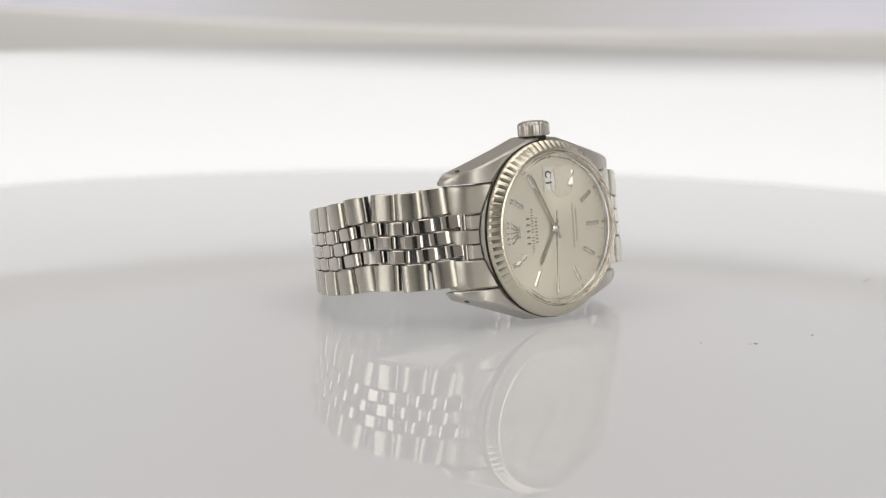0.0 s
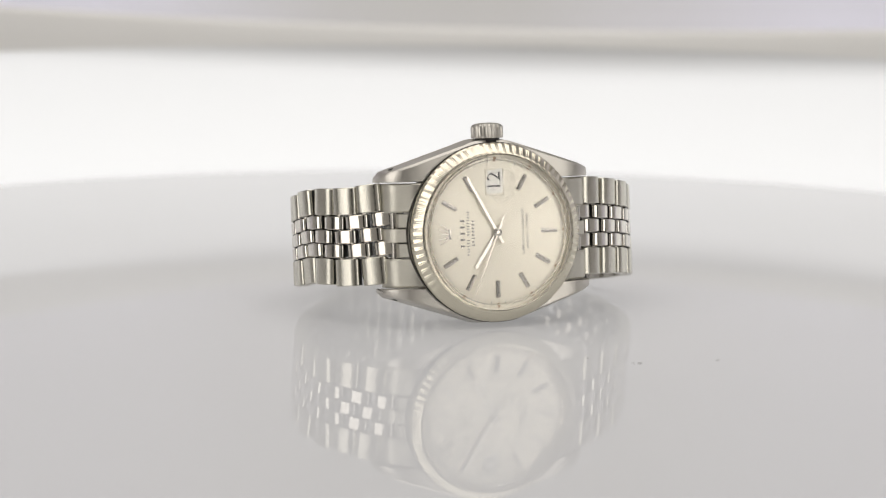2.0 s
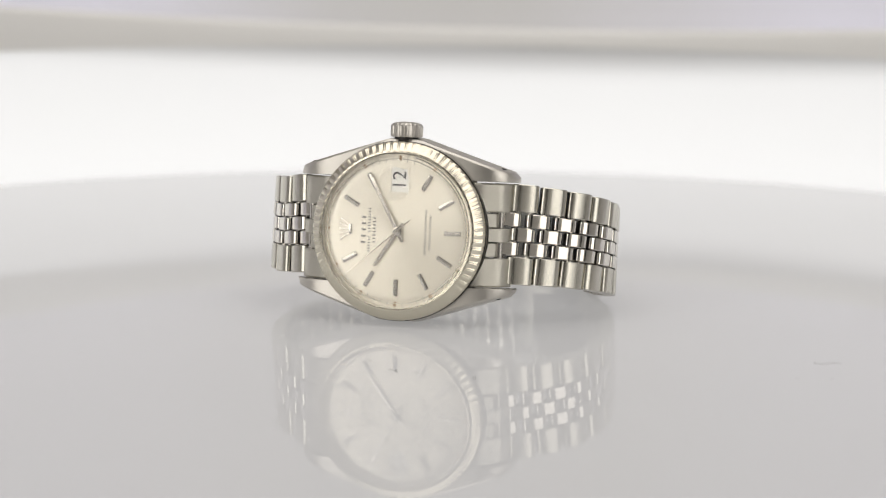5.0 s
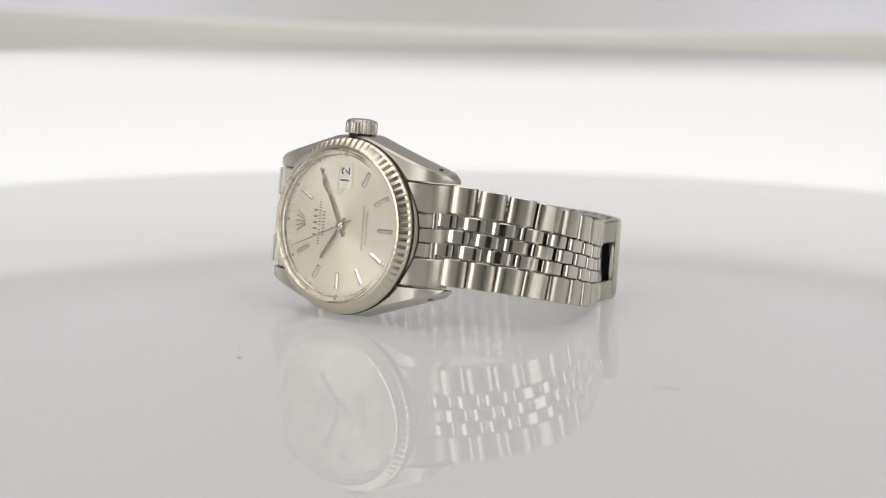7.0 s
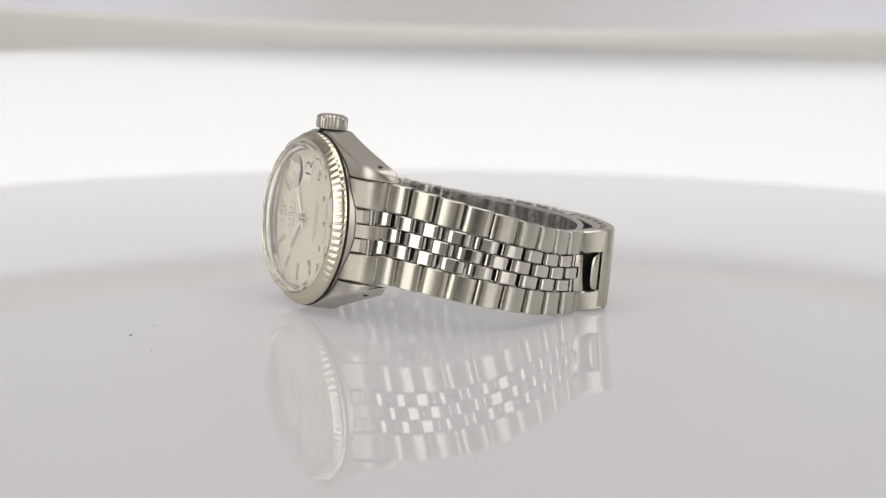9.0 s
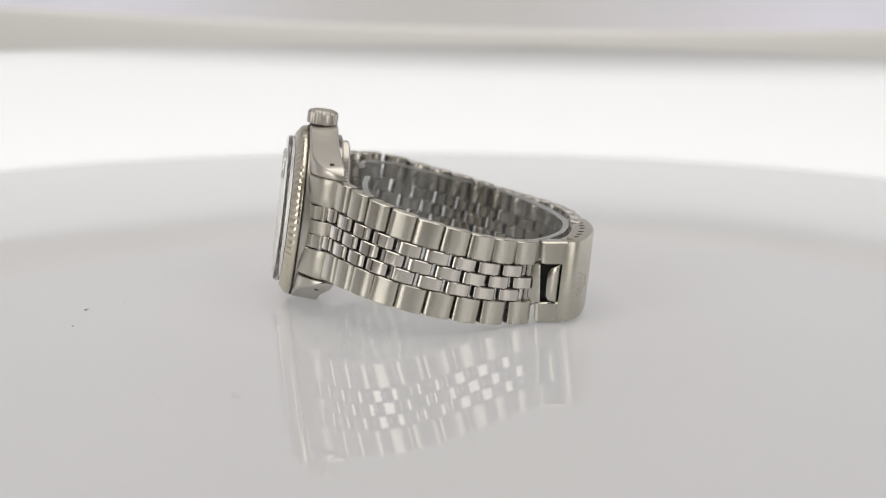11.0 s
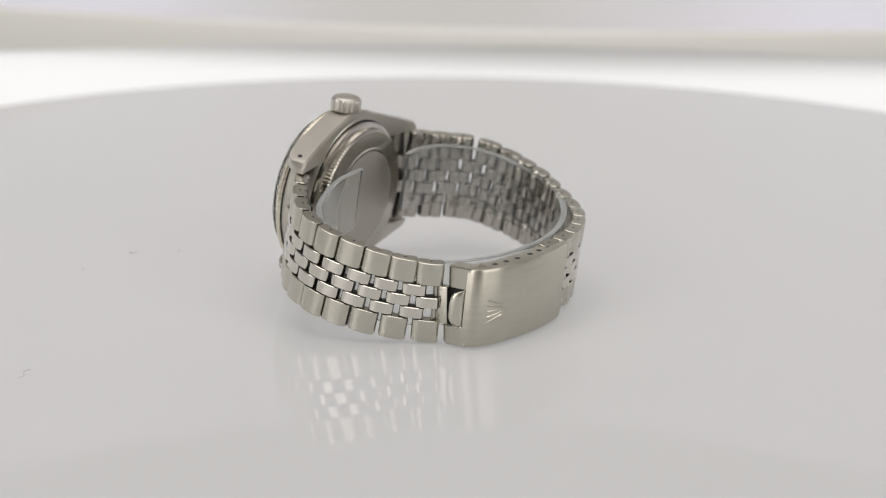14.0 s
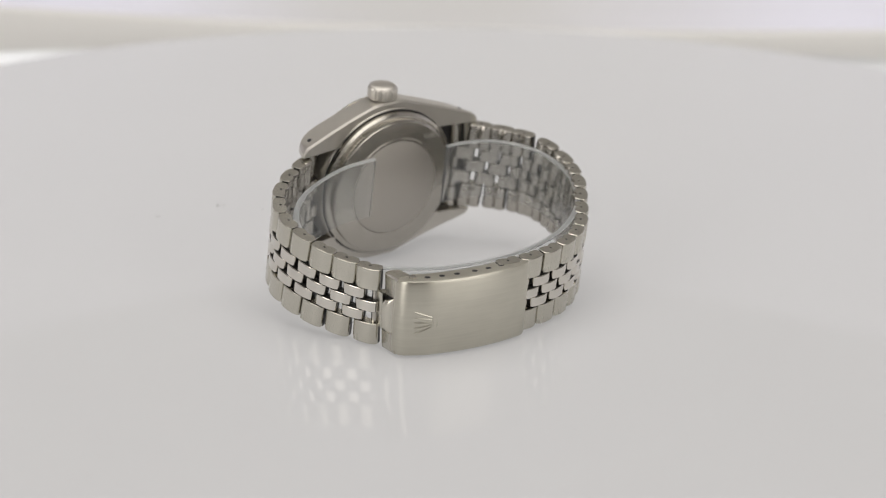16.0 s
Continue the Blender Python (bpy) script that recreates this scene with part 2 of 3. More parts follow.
arc_wall("outer_screen", 300, -90, 190, 6, OUTER_TINT, backdrop, "curved pale grey outer screen", half=85)


def unseen_black_flag(angle, width):
    """A tall black board on two feet, unseen, added on the camera's side of the table for dark reflections."""
    bm = bmesh.new()
    block(bm, -width / 2, width / 2, -4, 4, -430, 620, 1.5)
    for x in (-width * 0.35, width * 0.35):
        block(bm, x - 10, x + 10, -80, 80, -449.5, -428, 2)
    ob = finish("unseen_black_flag", bm, BLACK_CARD, smooth=False)
    a = radians(angle)
    ob.matrix_basis = pose(0.95 * math.sin(a), -0.95 * math.cos(a), 0, 0, 0, angle)
    return tagged(ob, "tall unseen black board added to darken reflections in the steel", "flag", "black boards round the turntable")


# the boards are made up; the middle one stands in for the dark camera
for angle, width in ((-70, 105), (70, 105), (0, 260)):
    unseen_black_flag(angle, width)

# ---- turntable ----
turntable = new("turntable")
tagged(turntable, "round glossy white acrylic turntable disc on a column", "turntable")
bm = bmesh.new()
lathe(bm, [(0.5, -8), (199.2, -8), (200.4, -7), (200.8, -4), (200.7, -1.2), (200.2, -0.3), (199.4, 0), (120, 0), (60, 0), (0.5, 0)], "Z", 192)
disc = part("disc", bm, GLOSS_WHITE_GLOW, turntable, "glossy white acrylic disc with an added even glow", sharp=6)
bm = bmesh.new()
lathe(bm, [(0.5, -8.2), (60, -8.2), (60, -20), (40, -26), (40, -440), (90, -448), (90, -449.9), (0.5, -449.9)], "Z", 64)
part("column", bm, PAINT, turntable, "white column under the disc")

# ---- the watch ----
LEAN = 7.0
WATCH = pose(-1.5 * U, -31.0 * U, 18.0 * U, -LEAN, 0, 0)
watch = new("wrist_watch")
tagged(watch, "steel wrist watch with fluted bezel lying on its side", "watch")


def lug_front(x):
    s = max(0.0, (abs(x) - 8) / 13.7)
    return 0.9 + 0.9 * s + 4.2 * s ** 6


def end_front(x):
    x = abs(x)
    return 1.2 + 0.1 * max(0.0, x - 14) + 0.52 * max(0.0, x - 15.5) + 0.6 * max(0.0, x - 19.2)


def lug_back(x):
    s = max(0.0, (abs(x) - 8) / 13.7)
    return 6.6 + 1.5 * s ** 1.4


def lug_out(x):
    x = abs(x)
    return 17.45 if x < 3.2 else 17.45 - 0.325 * (x - 3.2) - max(0, x - 20.4) ** 2 * 0.15


def build_case():
    bm = bmesh.new()
    lathe(bm, [(0.5, 1.2), (16.4, 1.2), (16.9, 0.8), (17.0, 1.2), (17.0, 3.6), (16.9, 6.0), (16.4, 6.8), (0.5, 6.8)], "Y", 128)
    lugs = []
    for sx in (-1, 1):
        for sz in (-1, 1):
            rings = []
            for k in range(23):
                x = 21.75 * (k / 22) ** 0.9
                zi, zo, yf, yb = 10.12, lug_out(x) + (0.5 if sz > 0 else 0.12), lug_front(x), lug_back(x)
                if k == 22:
                    yf, zo = yf + 0.5, zo - 0.45
                c = 0.42
                sec = [(yf, zi + 0.1), (yf, zo - c - 0.45), (yf + c * 0.7, zo - 0.45), (yb - c, zo - 0.05), (yb, zo - c), (yb, zi + 0.1), (yb - 0.15, zi), (yf + 0.15, zi)]
                rings.append([(sx * x, y, sz * z) for y, z in sec])
            lug = bmesh.new()
            loft(lug, rings)
            lugs.append(lug)
    body = part("case", bm, SATIN, watch, "satin steel case with four lugs", WATCH)
    for lug in lugs:
        part("lug", lug, SATIN, body)
    return body


case = build_case()
for sx in (-1, 1):
    for sz in (-1, 1):
        bm = bmesh.new()
        z = lug_out(19.0) + (0.4 if sz > 0 else 0.02)
        lathe(bm, [(0.02, z - 0.4), (0.48, z - 0.4), (0.48, z - 0.02), (0.02, z - 0.02)], "Z", 16)
        bmesh.ops.transform(bm, matrix=Matrix.Diagonal((sx, 1, sz, 1)) @ pose(19.0 * U, 5.3 * U, z * U, 0, 18.0, 0) @ Matrix.Translation((0, 0, -z * U)), verts=bm.verts)
        part("spring_bar_hole", bm, DARK, case, "dark drilled lug hole")


def build_bezel():
    """A sloping ring cut by radial flutes."""
    bm = bmesh.new()
    n = 72
    rings = []
    for k in range(n * 4):
        a = 2 * math.pi * k / (n * 4)
        ph = k % 4
        d = (0.0, 0.1, 0.25, 0.1)[ph]
        prof = [(14.75, -1.55), (15.0, -1.72), (15.35, -1.62 + d * 0.15), (16.8, -0.55 + d), (17.07 - d * 0.25, -0.1 + d * 0.4), (17.1 - d * 0.1, 0.35), (16.95, 0.75), (14.75, 0.75)]
        rings.append([(r * math.cos(a), y, r * math.sin(a)) for r, y in prof])
    loft(bm, rings, closed_path=True)
    ob = part("bezel", bm, WHITE_GOLD, watch, "fluted white gold bezel", WATCH, smooth=False)
    bm = bmesh.new()
    lathe(bm, [(16.2, 0.72), (17.2, 0.72), (17.2, 0.9), (16.2, 0.9)], "Y", 128, closed=True)
    part("bezel_joint", bm, DARK, ob, "dark line under the bezel")
    bm = bmesh.new()
    lathe(bm, [(14.45, 0.25), (14.45, 0.0), (14.74, -1.0), (14.76, -1.5), (14.9, -1.5), (14.9, 0.25)], "Y", 128, closed=True)
    part("flange_ring", bm, POLISHED, ob, "polished inner ring")
    return ob


build_bezel()


def build_crystal():
    bm = bmesh.new()
    prof = [(0.02, -2.35), (12.6, -2.25), (13.3, -2.05), (13.75, -1.6), (13.8, -0.75), (14.62, -0.75), (14.68, -2.6), (14.5, -2.95), (14.1, -3.1), (12.0, -3.16), (8.0, -3.24), (4, -3.29), (0.02, -3.3)]
    lathe(bm, prof, "Y", 128)
    ob = part("crystal", bm, CRYSTAL, watch, "clear acrylic crystal with raised edge", WATCH)
    ob.visible_shadow = False
    bm = bmesh.new()
    rings = []
    for r, h in ((0.02, 1.0), (0.3, 0.99), (0.55, 0.87), (0.8, 0.62), (0.93, 0.4), (1.0, 0.2), (1.0, -0.02), (0.9, -0.02), (0.02, -0.02)):
        ring = []
        for k in range(48):
            a = 2 * math.pi * k / 48
            ring.append((3.1 * r * math.cos(a), -3.26 - 0.6 * h, 9.0 + 3.2 * r * math.sin(a)))
        rings.append(ring)
    loft(bm, rings)
    c = part("date_lens", bm, CRYSTAL, ob, "round date magnifier")
    c.visible_shadow = False


build_crystal()


def face_text(x, z, y=-0.03):
    """Words on the dial run upwards, their tops towards twelve."""
    return Matrix(((0, -1, 0, x * U), (0, 0, -1, y * U), (1, 0, 0, z * U), (0, 0, 0, 1)))


def dial_spin(deg, y=0.0):
    """Something built along -X (twelve o'clock), turned clockwise about the dial's axis."""
    a = radians(deg)
    c, s = math.cos(a), math.sin(a)
    return Matrix(((c, 0, s, 0), (0, 1, 0, y * U), (-s, 0, c, 0), (0, 0, 0, 1)))


def build_dial():
    bm = bmesh.new()
    lathe(bm, [(0.02, 0.25), (14.55, 0.25), (14.55, 0.1), (13.9, 0.02), (12.4, 0), (6, 0), (0.02, 0)], "Y", 128)
    dial = part("dial", bm, DIAL, watch, "silvered sunburst dial", WATCH)
    for h in range(12):
        if h in (0, 3):
            continue
        bm = bmesh.new()
        loft(bm, [[(x, 0.01, -0.42), (x, -0.2 + c, -0.42 + c), (x, -0.36 + c, 0), (x, -0.2 + c, 0.42 - c), (x, 0.01, 0.42)] for x, c in ((-12.5, 0.1), (-12.4, 0), (-9.3, 0), (-9.2, 0.1))])
        part("hour_marker", bm, MARKER, dial, "applied steel baton", dial_spin(30 * h))
    for h in range(12):
        bm = bmesh.new()
        lathe(bm, [(0.02, 0.02), (0.32, 0.02), (0.32, -0.05), (0.02, -0.08)], "Y", 12)
        bmesh.ops.translate(bm, vec=Vector((-13.95, 0, 0)) * U, verts=bm.verts)
        part("lume_dot", bm, LUME, dial, "brownish aged lume dot", dial_spin(30 * h))
    bm = bmesh.new()
    for k in range(60):
        if k % 5 == 0:
            continue
        g = bmesh.ops.create_cube(bm, size=1)["verts"]
        for v in g:
            v.co = dial_spin(6 * k) @ (Vector((-13.7 + v.co.x * 0.75, -0.03 + v.co.y * 0.02, v.co.z * 0.085)) * U)
    part("minute_track", bm, GREY_INK, dial, "fine printed minute strokes", smooth=False)
    # brand names stay plain bars
    for x, ln, h, count, thick, blank in ((-6.85, 6.0, 0.9, 5, 0.3, ()), (-5.72, 8.7, 0.55, 16, 0.36, (6,)), (-4.72, 5.2, 0.6, 8, 0.38, ())):
        step = ln / count
        for k in range(count):
            if k in blank:
                continue
            z = (k + 0.5) * step - ln / 2
            bm = bmesh.new()
            block(bm, x - h * 0.5, x + h * 0.5, -0.03, -0.005, z - step * thick * 0.5, z + step * thick * 0.5)
            part("printed_bar", bm, GREY_INK, dial, smooth=False)
    for words, x, size, want in (("SUPERLATIVE CHRONOMETER", 5.5, 0.66, 8.7), ("OFFICIALLY CERTIFIED", 6.4, 0.66, 6.6)):
        t = text_part("printed_text", words, size, GREY_INK, dial, face_text(x, 0), label="small dark printed words")
        t.data.transform(Matrix.Diagonal((want * U / t.dimensions.x, 1, 1, 1)))
    # applied emblem: a plain five-pronged shape
    bm = bmesh.new()
    block(bm, -9.75, -9.2, -0.25, 0, -1.0, 1.0, 0.1)
    for k in range(5):
        a = (k - 2) * 0.27
        z0, z1 = (k - 2) * 0.42, (k - 2) * 0.46 + math.sin(a) * 2.1
        x1 = -9.7 - math.cos(a) * 1.95
        rings = []
        for f, w in ((0, 0.17), (0.85, 0.08), (0.88, 0.17), (1.0, 0.17)):
            x, z = -9.7 + (x1 + 9.7) * f, z0 + (z1 - z0) * f
            rings.append([(x, -0.22, z - w), (x, -0.22, z + w), (x, 0, z + w), (x, 0, z - w)])
        loft(bm, rings)
    part("emblem", bm, MARKER, dial, "applied steel emblem")
    # date window
    bm = bmesh.new()
    block(bm, -1.6, 1.6, -0.025, 0.005, 7.55, 11.9)
    win = part("date_window", bm, PAPER, dial, "white date disc with black number", smooth=False)
    bm = bmesh.new()
    for a in ((-1.95, -1.55, 7.15, 12.3), (1.55, 1.95, 7.15, 12.3), (-1.55, 1.55, 7.15, 7.55), (-1.55, 1.55, 11.9, 12.3)):
        block(bm, a[0], a[1], -0.14, 0.01, a[2], a[3], 0.04)
    part("date_frame", bm, DIAL, dial, "raised steel frame")
    text_part("date_number", "12", 3.5, INK, dial, face_text(0.0, 9.72, -0.06))
    return dial


dial = build_dial()


def build_pointer(name, tip, tail, w0, w1, y, deg, mat, label):
    bm = bmesh.new()
    rings = []
    for x, w in ((tail, w0 * 0.8), (0, w0), (-tip * 0.92, w1), (-tip, w1 * 0.6)):
        rings.append([(x, y - 0.08, -w * 0.78), (x, y - 0.08, w * 0.78), (x, y - 0.02, w), (x, y + 0.06, w), (x, y + 0.06, -w), (x, y - 0.02, -w)])
    loft(bm, rings)
    hub = 0.85 if w0 > 0.3 else 0.55
    lathe(bm, [(0.02, y + 0.08), (hub, y + 0.08), (hub, y - 0.12), (hub * 0.6, y - 0.22), (0.02, y - 0.22)], "Y", 24)
    return part(name, bm, mat, watch, label, WATCH @ dial_spin(deg), smooth=False)


build_pointer("hour_pointer", 8.1, 1.9, 0.33, 0.36, -0.42, 303.5, POLISHED, "steel baton hour pointer")
build_pointer("minute_pointer", 12.2, 2.3, 0.33, 0.34, -0.68, 61.5, POLISHED, "steel baton minute pointer")
second_pointer = build_pointer("second_pointer", 12.9, 3.4, 0.14, 0.07, -0.95, 275, POLISHED, "thin steel second pointer")


def build_back():
    bm = bmesh.new()
    rings = []
    n = 120
    for k in range(n * 2):
        a = 2 * math.pi * k / (n * 2)
        d = 0.16 * (k % 2)
        prof = [(2, 6.7), (16.0, 6.7), (15.9, 7.6), (15.3, 7.9), (14.9 - d, 8.0), (14.9 - d, 9.0), (14.5, 9.3), (14.3, 9.38), (11.1, 9.76), (10.75, 9.86), (10.4, 9.86), (10.3, 9.7), (2, 9.7)]
        rings.append([(r * math.cos(a), y, r * math.sin(a)) for r, y in prof])
    vs = loft(bm, rings, closed_path=True, closed_ring=False)
    bm.faces.new([v[-1] for v in vs])
    back = part("case_back", bm, BEVEL, watch, "screwed polished steel case back with coin edge", WATCH, sharp=8)
    bm = bmesh.new()
    lathe(bm, [(15.95, 6.75), (16.25, 6.75), (16.25, 6.86), (15.95, 6.86)], "Y", 128, closed=True)
    part("back_joint", bm, DARK, back, "dark joint round the case back")
    bm = bmesh.new()
    lathe(bm, [(0.02, 9.7), (10.28, 9.7), (10.28, 9.9), (10.15, 9.95), (0.02, 9.95)], "Y", 96)
    part("back_plate", bm, BACK, back, "flat brushed centre of the case back")
    return back


build_back()


def build_crown():
    bm = bmesh.new()
    n = 18
    rings = []
    for r, z, f in ((0.3, 17.95, 0), (2.9, 17.95, 0), (3.1, 18.1, 1), (3.12, 18.5, 1), (3.12, 19.9, 1), (3.02, 20.25, 1), (2.7, 20.55, 0.2), (2.0, 20.8, 0), (1.0, 20.9, 0), (0.3, 20.92, 0)):
        ring = []
        for k in range(n * 4):
            a = 2 * math.pi * k / (n * 4)
            rr = r - f * (0, 0.03, 0.22, 0.22)[k % 4]
            ring.append((rr * math.cos(a), 3.3 + rr * math.sin(a), z))
        rings.append(ring)
    loft(bm, rings)
    crown = part("winding_crown", bm, SATIN, watch, "fluted steel winding crown", WATCH)
    bm = bmesh.new()
    lathe(bm, [(0.3, 16.5), (2.3, 16.5), (2.5, 17.3), (2.35, 17.5), (2.35, 18.2), (0.3, 18.2)], "Z", 32)
    bmesh.ops.translate(bm, vec=Vector((0, 3.3, 0)) * U, verts=bm.verts)
    part("crown_tube", bm, DARK_STEEL, crown, "dark tube and gasket under the crown")


build_crown()


def build_end_link(sx):
    """The fixed end piece between two lugs: two outer pieces and three stubs."""
    for z0, z1, mat, x1, lift in ((4.38, 9.86, END_SATIN, 20.5, 0.0), (-9.86, -4.38, END_SATIN, 20.5, 0.0), (1.45, 4.15, END_SATIN, 18.6, 0.05), (-1.35, 1.35, END_SATIN, 20.5, 0.05), (-4.15, -1.45, END_SATIN, 18.6, 0.05)):
        bm = bmesh.new()
        rings = []
        for i in range(7):
            z = z0 + (z1 - z0) * (0, 0.05, 0.3, 0.5, 0.7, 0.95, 1)[i]
            edge = 0.3 if i in (0, 6) else 0.0
            x0 = math.sqrt(17.25 ** 2 - z * z)
            top, low = [], []
            for k in range(9):
                x = x0 + (x1 - x0) * k / 8
                y = end_front(x) - lift + edge + (0.5 if k == 8 else 0)
                top.append((sx * x, y, z))
                low.append((sx * x, y + 2.2, z))
            rings.append(top + low[::-1])
        loft(bm, rings)
        link = part("end_link", bm, mat, watch, "steel end link between the lugs", WATCH)
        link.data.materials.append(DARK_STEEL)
        # undersides and side joints turn dark: the shade behind the end link, painted in
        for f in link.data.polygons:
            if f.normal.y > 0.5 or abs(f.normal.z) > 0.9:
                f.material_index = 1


build_end_link(-1)
build_end_link(1)
for sx in (-1, 1):
    bm = bmesh.new()
    lathe(bm, [(0.02, -9.9), (0.9, -9.9), (1.25, -9.6), (1.25, -5.2), (0.9, -5.0), (0.9, 5.0), (1.25, 5.2), (1.25, 9.6), (0.9, 9.9), (0.02, 9.9)], "Z", 20)
    bmesh.ops.translate(bm, vec=Vector((sx * 18.6, 5.2, 0)) * U, verts=bm.verts)
    part("spring_bar", bm, INNER, watch, "steel spring bar with folded tabs", WATCH)

# the bracelet's outer line, round from the six o'clock lugs to the clasp, and from the twelve o'clock lugs to the clasp's far end
RIGHT = ((18.9, -25.6, 17.7), (25.4, -22.3, 16.9), (31.5, -17.5, 15.6), (34.9, -12.1, 14.1), (35.9, -6.8, 12.7), (35.2, -1, 11.2), (33.4, 4.2, 9.9), (30.4, 10.0, 8.8), (27.7, 15.0, 8.3), (26.2, 17.8, 8.2))
LEFT = ((-22.1, -25.4, 17.8), (-28.8, -20.3, 16.6), (-33.0, -13.0, 15.8), (-34.0, -4.5, 13.6), (-31.2, 3.8, 12.0), (-26.4, 10.8, 10.7), (-20.2, 18.3, 9.4), (-13.3, 23.1, 8.8), (-5, 25.5, 8.5), (4, 25.6, 8.3), (12, 24.0, 8.3))


def link_mesh(name, length, height, thick, mat, waist, arch, dark_sides=False):
    """One bracelet piece along X, its arched outer face towards -Y, two lobes behind."""
    side = ((0.0, 0.0), (0.25, 0.02), (0.45, 0.1), (0.62, 0.26), (0.76, 0.48), (0.88, 0.78), (0.95, 1.05), (0.985, 1.35), (1.0, 1.8))
    prof = [(-f * length / 2, d * arch) for f, d in side[:0:-1]] + [(f * length / 2, d * arch) for f, d in side]
    back = []
    for f, d in ((1, 0.6), (0.95, 0.8), (0.8, 0.95), (0.5, 1.0), (0.22, 0.95), (0.0, 1.0 - waist), (-0.22, 0.95), (-0.5, 1.0), (-0.8, 0.95), (-0.95, 0.8), (-1, 0.6)):
        back.append((f * length / 2, d * thick))
    ring = prof + back
    bm = bmesh.new()
    c = 0.14
    rings = []
    for z, s in ((-height / 2, c), (-height / 2 + c, 0), (height / 2 - c, 0), (height / 2, c)):
        rings.append([(x * (1 - 2 * s / length), s + y * (1 - 2 * s / thick), z) for x, y in ring])
    loft(bm, rings)
    bmesh.ops.recalc_face_normals(bm, faces=bm.faces)
    me = bpy.data.meshes.new(name)
    bm.to_mesh(me)
    bm.free()
    me.materials.append(mat)
    me.materials.append(INNER)
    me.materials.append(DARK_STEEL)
    # faces inside the gaps carry grime and the shade between links as colour
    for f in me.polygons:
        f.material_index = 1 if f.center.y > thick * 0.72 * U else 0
        if f.center.y > 0.42 * thick * U and abs(f.normal.x) > 0.8 or dark_sides and abs(f.normal.z) > 0.9:
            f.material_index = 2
    me.shade_smooth()
    me.set_sharp_from_angle(angle=radians(36))
    return me


def build_bracelet(ctrl, sgn, count, pitch):
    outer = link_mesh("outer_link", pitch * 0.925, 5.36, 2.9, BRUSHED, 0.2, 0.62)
    centre = link_mesh("centre_link", pitch * 0.83, 2.62, 2.75, POLISHED, 0.12, 0.5, dark_sides=True)
    line = curve_points(ctrl, pitch / 2)
    pin = bmesh.new()
    lathe(pin, [(0.02, -9.3), (0.6, -9.3), (0.6, 9.3), (0.02, 9.3)], "Z", 10)
    tube = bpy.data.meshes.new("link_pin")
    pin.to_mesh(tube)
    pin.free()
    tube.materials.append(INNER)
    notch = bmesh.new()
    loft(notch, [[(-0.34 * k, 0.12, z), (0, -0.2 * k, z), (0.3 * k, 0.15, z), (0.05, 0.3 * k, z)] for z, k in ((-0.05, 1), (0.045, 1))])
    bmesh.ops.recalc_face_normals(notch, faces=notch.faces)
    fold = bpy.data.meshes.new("fold_hole")
    notch.to_mesh(fold)
    notch.free()
    fold.materials.append(DARK)
    for i in range(0, min(2 * count, len(line) - 1)):
        p, t = line[i], (line[i + 1] - line[max(i - 1, 0)]).normalized()
        up = Vector((0, math.sin(radians(9.0)), math.cos(radians(9.0))))
        inward = up.cross(t).normalized() * sgn
        up = t.cross(inward).normalized()
        if up.z < 0:
            up = -up
        w = 1.0 - 0.17 * min(1.0, i / (2.0 * 9))
        rot = Matrix((t, inward, up)).transposed().to_4x4()
        if rot.to_3x3().determinant() < 0:
            rot = Matrix((-t, inward, up)).transposed().to_4x4()
        base = Matrix.Translation(p * U) @ rot @ Matrix.Diagonal((1, 1, w, 1))
        rows = ((outer, 7.0), (centre, 0.0), (outer, -7.0)) if i % 2 else ((centre, 2.78), (centre, -2.78))
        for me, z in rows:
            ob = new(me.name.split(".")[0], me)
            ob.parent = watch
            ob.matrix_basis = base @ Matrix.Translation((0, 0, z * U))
            if me is outer and z > 0:
                hole = new("fold_hole", fold)
                hole.parent = ob
                hole.matrix_basis = Matrix.Translation((0, 1.5 * U, 2.66 * U))
        ob = new("link_pin", tube)
        ob.parent = watch
        ob.matrix_basis = base @ Matrix.Translation((line[i + 1] - p).length * 0.5 * U * Vector((1 if t.dot(rot.col[0].xyz) > 0 else -1, 0, 0)) + Vector((0, 1.6 * U, 0)))


build_bracelet(RIGHT, 1, 9, 5.7)
build_bracelet(LEFT, -1, 16, 5.5)


